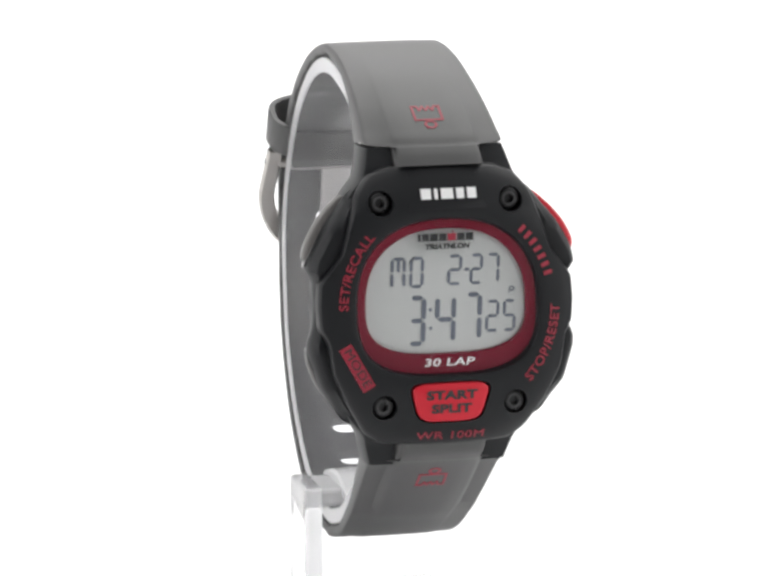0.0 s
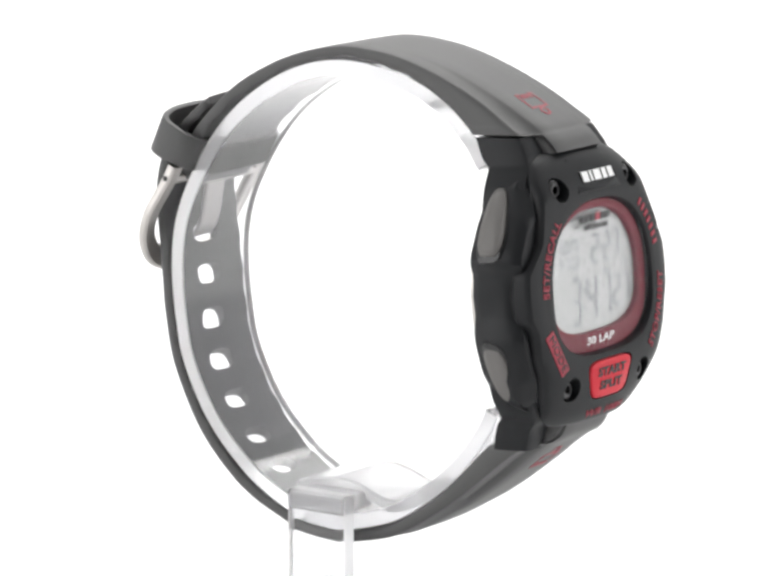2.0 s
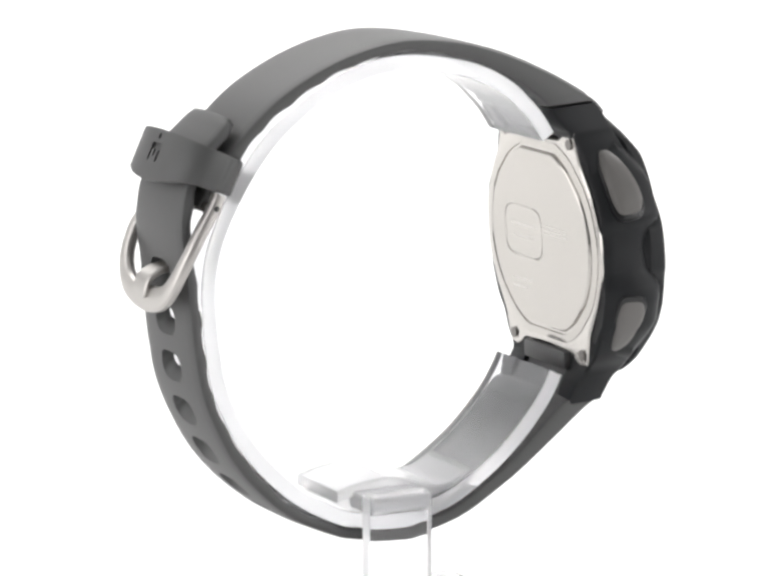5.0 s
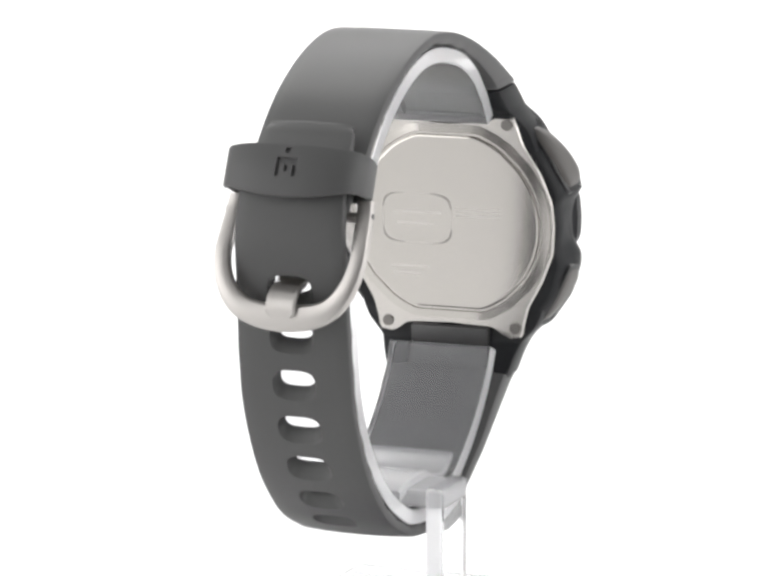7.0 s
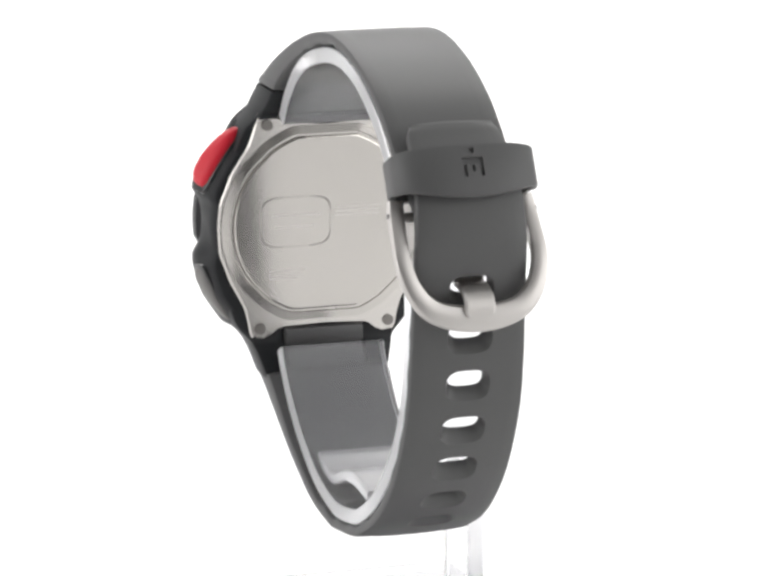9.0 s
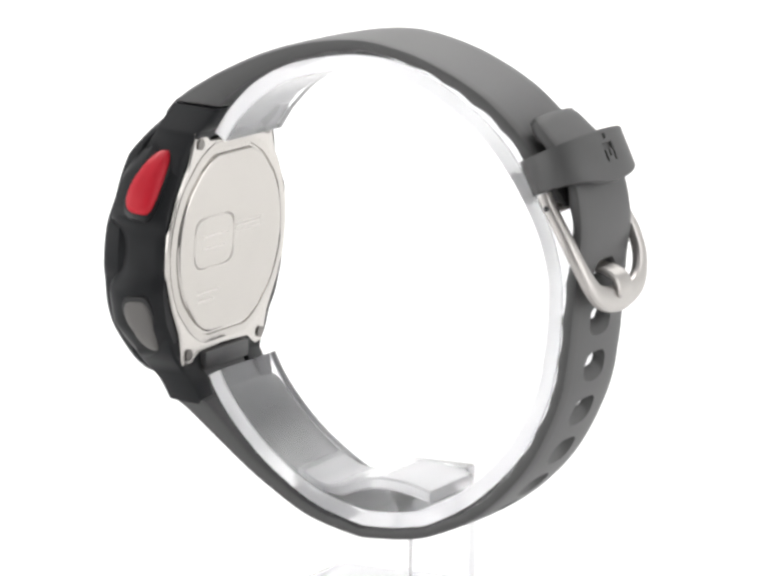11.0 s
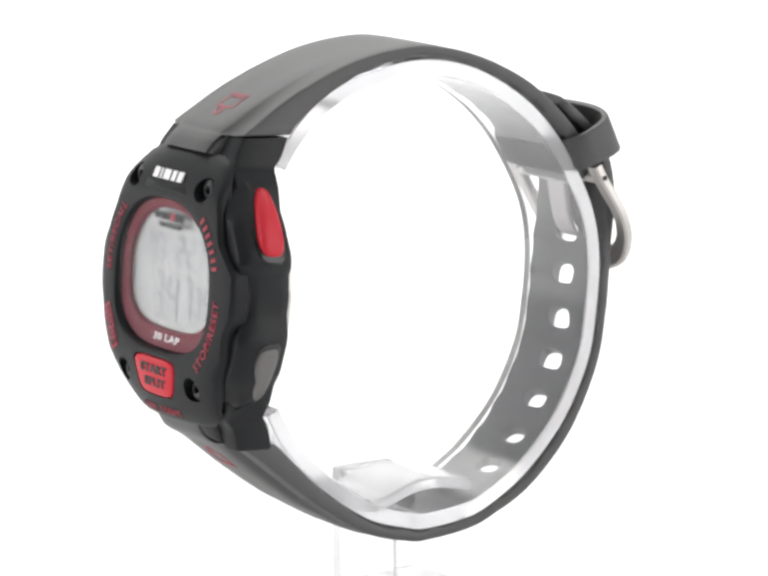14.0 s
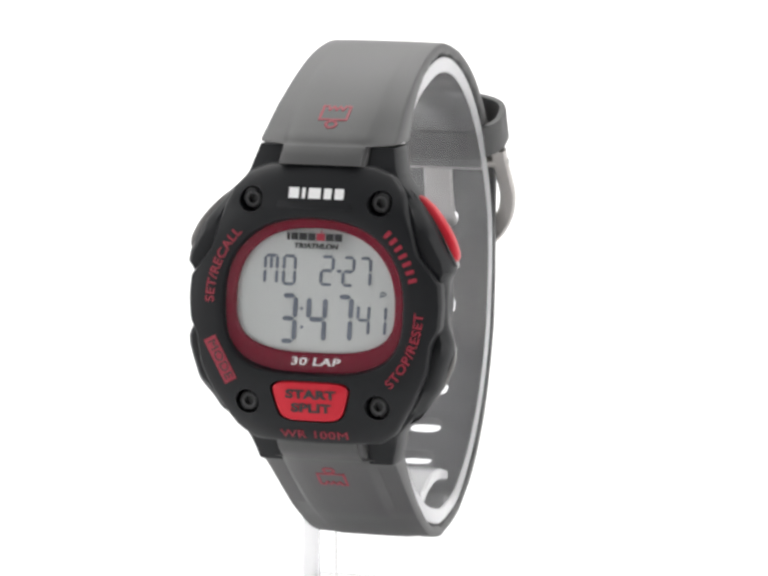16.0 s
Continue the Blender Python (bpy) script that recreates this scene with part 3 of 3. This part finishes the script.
lid = part("back_plate", loft(bmesh.new(), [rounded(1.09, -5.9), rounded(1.085, -6.35), rounded(1.0, -6.5), rounded(0.99, -6.2), rounded(0.972, -6.2), rounded(0.96, -6.6), rounded(0.945, -6.68)]), PLATE_STEEL, caseback, "polished raised round plate", 8)
# screws in steel darkened to stand for the shade in their holes
for c in ((-9.9, 16.2), (9.6, 16.2), (-10.6, -15.7), (10.3, -15.7)):
    part("back_screw", disc(bmesh.new(), c, 0.75, -5.5, -6.5, n=14, bevel=-0.12), SHADED_STEEL, caseback, "small steel screw darkened for its shaded hole")
for name, v0, v1 in (("strap_end", -18.6, -15.9), ("strap_end", 17.0, 18.4)):
    bm = box(bmesh.new(), -6.3, 6.3, v0, v1, -7.1 if v0 < 0 else -6.4, -4.7, 0.35)
    bmesh.ops.transform(bm, matrix=CASE, verts=bm.verts[:])
    part(name, bm, STRAP, strap_low if v0 < 0 else strap_top)
from_back = lambda x, y: (-x, y + 0.6, -6.66)
cells = [(1.4 + 0.0, 8.6, 2.2 - 0.62 * i, 2.42 - 0.62 * i) for i in range(3)] + [(-9.2, -3.2, -7.4, -7.1), (-9.0, -4.6, -8.6, -8.3)]
frame_line = [(-4.9 + 5.6 * math.copysign(abs(math.cos(k)) ** 0.45, math.cos(k)), 0.4 + 3.9 * math.copysign(abs(math.sin(k)) ** 0.45, math.sin(k))) for k in np.linspace(0, 2 * math.pi, 48, endpoint=False)]
cells += [(x - 0.14, x + 0.14, y - 0.14, y + 0.14) for a, b in zip(frame_line, frame_line[1:] + frame_line[:1]) for x, y in [(a[0] + (b[0] - a[0]) * k / 4, a[1] + (b[1] - a[1]) * k / 4) for k in range(4)]]
cells += [ (-8.6, -1.0, 1.2, 1.5), (-8.2, -2.0, -0.6, -0.3)]
bars("engraving", cells, ENGRAVED, lid, from_back, "faint engraved lines and frame", 0.0)


# ---- buckle, prong, keeper ----
def curve_yz(pts):
    """A smooth path in the y, z plane, asked for by its share of the way."""
    p = spline(pts, 12)

    def f(s):
        i = max(0, min(len(p) - 2, int(s * (len(p) - 1))))
        k = s * (len(p) - 1) - i
        q = p[i] * (1 - k) + p[i + 1] * k
        d = p[i + 1] - p[i]
        d = d / np.linalg.norm(d)
        return Vector((0, q[0], q[1])), Vector((0, d[0], d[1])), Vector((0, -d[1], d[0]))
    return f


side_line = curve_yz([(31.2, 17.6), (32.2, 15.5), (33.9, 12.8), (35.6, 10.0), (37.2, 6.4), (38.1, 3.0), (38.4, 0.9)])


def hoop(q):
    """Across and along the buckle: down one side, round the bottom and up the other; q from -1 to 1."""
    if abs(q) > 0.55:
        k = (1 - abs(q)) / 0.45
        return math.copysign(9.7 + 0.55 * k, q), 0.02 + 0.46 * k
    a = math.pi / 2 * q / 0.55
    return 10.25 * math.sin(a), 0.48 + 0.47 * math.cos(a)


loops = []
for q in np.linspace(-1, 1, 73):
    x, s = hoop(q)
    (xa, sa), (xb, sb_) = hoop(max(-1, q - 0.01)), hoop(min(1, q + 0.01))
    c, d, nv = side_line(s)
    nv = nv if nv.y > 0 else -nv
    run = Vector((xb - xa, (sb_ - sa) * 17.6)).normalized()
    inward = Vector((-run.y, 0, 0)) + d * run.x
    if inward.x * x > 0 or (abs(x) < 1 and inward.dot(d) > 0):
        inward = -inward
    low = max(0.0, math.cos(math.pi / 2 * min(1.0, abs(q) / 0.55))) ** 2
    wide, thick = 1.2 + 0.7 * low, 0.78
    loops.append([c + Vector((x, 0, 0)) + inward * (wide * cx) + nv * (thick * cy) for cx, cy in
                  ((-1, -0.6), (-1, 0.3), (-0.82, 0.8), (-0.55, 1), (0.55, 1), (0.82, 0.8), (1, 0.3), (1, -0.6), (0.75, -1), (-0.75, -1))])
buckle = part("buckle", loft(bmesh.new(), loops), STEEL, watch, "rounded satin steel buckle", 32)
tube = lambda x0, x1, y, z, r, n=16: loft(bmesh.new(), [[Vector((x, y + r * math.cos(k), z + r * math.sin(k))) for k in np.linspace(0, 2 * math.pi, n, endpoint=False)] for x in (x0, x1)])
part("buckle_pin", tube(-9.2, 9.2, 32.15, 15.2, 0.75), STEEL, buckle, "steel pin")
# no hole is cut: a black plug each side gives the pin hole's shade
for sx in (-1, 1):
    part("pin_hole", tube(sx * 9.9, sx * 11.12, 32.2, 15.5, 0.42), PIT, buckle, "black round plug standing in for the shaded pin hole")
line = curve_yz([(32.2, 16.2), (32.9, 12.4), (33.6, 8.6), (34.8, 6.1), (36.7, 5.6), (38.4, 4.7), (39.1, 3.3), (39.2, 1.8)])
loops = []
for s in np.linspace(0, 0.999, 34):
    c, d, nv = line(s)
    b = 2.25 if s < 0.9 else 2.25 - 0.7 * ((s - 0.9) / 0.1) ** 2
    loops.append([c + Vector((b * x, 0, 0)) + nv * (0.45 * y) for x, y in ((-1, -0.5), (-1, 0.5), (-0.85, 1), (0.85, 1), (1, 0.5), (1, -0.5), (0.85, -1), (-0.85, -1))])
part("prong", loft(bmesh.new(), loops), STEEL, buckle, "flat bent steel prong", 32)

e1, e2 = Vector((0, 0.416, -0.909)), Vector((0, 0.909, 0.416))
KC = Vector((0.08, 31.7, 20.8))
loops = []
for q in np.linspace(0, 2 * math.pi, 72, endpoint=False):
    c, s = math.cos(q), math.sin(q)
    X, E = 9.65 * math.copysign(abs(c) ** 0.55, c), (3.75 if s > 0 else 4.1) * math.copysign(abs(s) ** 0.6, s)
    if s > 0:
        E += 0.55 * (1 - (X / 10.25) ** 2)
    half = 2.65 + (1.2 * (1 - (X / 10.3) ** 2) if s > 0 else 0.0)
    nrm = Vector((X / 10.25 ** 1, 0, 0)) * abs(c) ** 3 + e2 * math.copysign(abs(s) ** 1.5, s)
    nrm.normalize()
    base = KC + Vector((X, 0, 0)) + e2 * E + e1 * (0.85 * (1 - (X / 10.3) ** 2) if s > 0 else 0.0)
    loops.append([base + nrm * o + e1 * (half * h) for o, h in ((0, -0.9), (0, 0.9), (0.15, 1), (0.95, 1), (1.1, 0.92), (1.1, -0.92), (0.95, -1), (0.15, -1))])
keeper = part("keeper", loft(bmesh.new(), loops, ring=True), STRAP, watch, "grey rubber strap keeper with sunken mark", 40)
marks = []
for x0, x1, h0, h1 in ((-1.55, 1.55, -0.9, 0.1), (-1.55, -0.95, 0.1, 1.8), (0.95, 1.55, 0.1, 1.8), (-0.3, 0.3, 0.1, 1.1), (-0.38, 0.38, -2.3, -1.55)):
    lp = [(x0, h0), (x1, h0), (x1, h1), (x0, h1)]
    marks.append(loft(bmesh.new(), [[KC + Vector((x, 0, 0)) + e1 * h + e2 * d for x, h in lp] for d in (4.95, 7.0)]))
cut(keeper, marks)


# red outline emblems on the strap: a notched square with a dot
def emblem_at(strap, y, z, dy, dz, flip):
    up = Vector((0, dy, dz)).normalized()
    nrm = Vector((0, -up.z, up.y))
    centre, X, t = Vector((0, y, z)), Vector((1, 0, 0)), 0.16
    bm = bmesh.new()

    def on_strap(p, high):
        o = (centre + X * p.x + up * (p.y * flip) + nrm * 6) * MM
        hit, spot, n, _ = strap.ray_cast(o, -nrm)
        return spot / MM + nrm * high if hit else o / MM - nrm * 6

    def line(a, b):
        a, b = Vector(a), Vector(b)
        d = (b - a).normalized()
        s = Vector((-d.y, d.x)) * t
        lp = [a - s - d * t, b - s + d * t, b + s + d * t, a + s - d * t]
        loft(bm, [[on_strap(p, h) for p in lp] for h in (-0.15, 0.07)])
    pts = [(-1.95, 1.4), (1.95, 1.4), (1.95, -1.8), (1.25, -1.8), (0.95, -0.9), (0.45, -1.7), (0, -0.9), (-0.45, -1.7), (-0.95, -0.9), (-1.25, -1.8), (-1.95, -1.8)]
    for a, b in zip(pts, pts[1:] + pts[:1]):
        m = ((a[0] + b[0]) / 2, (a[1] + b[1]) / 2)
        line(a, m)
        line(m, b)
    ring = [(0.75 * math.cos(k), 2.5 + 0.75 * math.sin(k)) for k in np.linspace(0, 2 * math.pi, 14, endpoint=False)]
    for a, b in zip(ring, ring[1:] + ring[:1]):
        line(a, b)
    part("emblem", bm, RED_INK, strap, "thin red outline emblem")


emblem_at(strap_top, -26.2, 30.8, 5.3, 3.05, -1)
emblem_at(strap_low, -28.9, -22.2, -4.5, 3.4, 1)

# ---- clear stand ----
line = curve_yz([(-23.4, 21.9), (-21.4, 24.9), (-19.2, 27.3), (-16.6, 29.6), (-11.8, 32.2), (-5.6, 33.8), (0.4, 34.5), (6.2, 33.9), (11.9, 32.0), (17.6, 28.7), (22.2, 24.9), (25.9, 20.5), (29.0, 15.5), (31.2, 10.8), (32.4, 6.1), (32.7, 0.8), (32.1, -5.9),
                 (30.6, -12.8), (26.1, -21.2), (19.2, -28.2), (12.4, -32.2), (8.2, -33.4), (2.3, -33.9), (-0.9, -33.5), (-7.5, -31.4), (-13.7, -27.5), (-18.0, -23.8), (-21.4, -20.0), (-23.6, -16.8), (-24.9, -14.2)])
loops = []
for s in np.linspace(0, 0.9995, 150):
    c, d, nv = line(s)
    nv = -nv if (nv.y * c.y + nv.z * c.z) > 0 else nv
    loops.append([c + Vector((x, 0, 0)) + nv * y for x, y in ((-8.3, -0.6), (-8.3, 1.4), (-8.15, 1.55), (8.15, 1.55), (8.3, 1.4), (8.3, -0.6), (8.15, -0.75), (-8.15, -0.75))])
ring = part("ring", loft(bmesh.new(), loops), ACRYLIC, stand, "clear open acrylic ring, edges whitened for piped light", 14)
ring.data.materials.append(LIT_EDGE)
for f in ring.data.polygons:
    if abs(f.normal.x) > 0.6:
        f.material_index = 1
bm = bmesh.new()
box(bm, -12.6, -9.8, -1.5, 8.9, -47.9, -28.6, 0.5)
post = part("post", bm, POLISHED, stand, "clear flat acrylic post", 10)
post.data.materials.append(LIT_EDGE)
for f in post.data.polygons:
    if abs(f.normal.y) > 0.6:
        f.material_index = 1
line = curve_yz([(11.2, -29.4), (8.0, -28.6), (3.7, -28.1), (0.0, -28.6), (-4.0, -30.0), (-7.5, -30.0), (-11.2, -28.2)])
loops = []
for s in np.linspace(0, 0.9995, 30):
    c, d, nv = line(s)
    loops.append([c + Vector((x, 0, z)) for x, z in ((-6.8, 0.4), (-6.5, 0.7), (6.5, 0.7), (6.8, 0.4), (6.8, -0.8), (6.5, -1.1), (-6.5, -1.1), (-6.8, -0.8))])
part("saddle", loft(bmesh.new(), loops), MILKY, stand, "clear curved acrylic saddle", 14)
bm = bmesh.new()
box(bm, -12.5, -5.0, -1.3, 8.7, -31.6, -28.9, 0.6)
part("arm", bm, MILKY, stand, "clear acrylic arm", 10)
bm = bmesh.new()
box(bm, -19, 12, -18, 19, -50.75, -47.9, 1.0)
part("base", bm, ACRYLIC, stand, "clear acrylic base plate", 10)


# ---- what moves: stand and watch turn steadily; the seconds count on ----
def motions():
    # a steady turn, on a table that dips by under a millimetre
    turn = lambda t: 13.53 + 20.7004 * t
    rows = [(k / 2, pose(0, 0, LIFT - 0.0009 * math.cos(radians(turn(k / 2))), 0, 0, turn(k / 2))) for k in range(33)]
    walk(watch, rows)
    walk(stand, rows)
    changes = [k + 0.65 for k in range(16)]
    for place, key, (x0, y0, x1, y1), ob in SECONDS:
        spot = lambda lit: seg_pose((x0 + x1) / 2 - 1.05, (y0 + y1) / 2 - 0.2, LEVEL if lit else LEVEL - 0.5, math.atan2(y1 - y0, x1 - x0))
        lit = lambda s: key in FIGURES[str(s)[place]]
        rows = [(0.0, spot(lit(25)))]
        for i, t in enumerate(changes):
            was, now = lit(25 + i), lit(26 + i)
            if was != now:
                rows += [(t - 0.04, spot(was)), (t, spot(now))]
        rows.append((16.0, spot(lit(41))))
        walk(ob, rows)


motions()
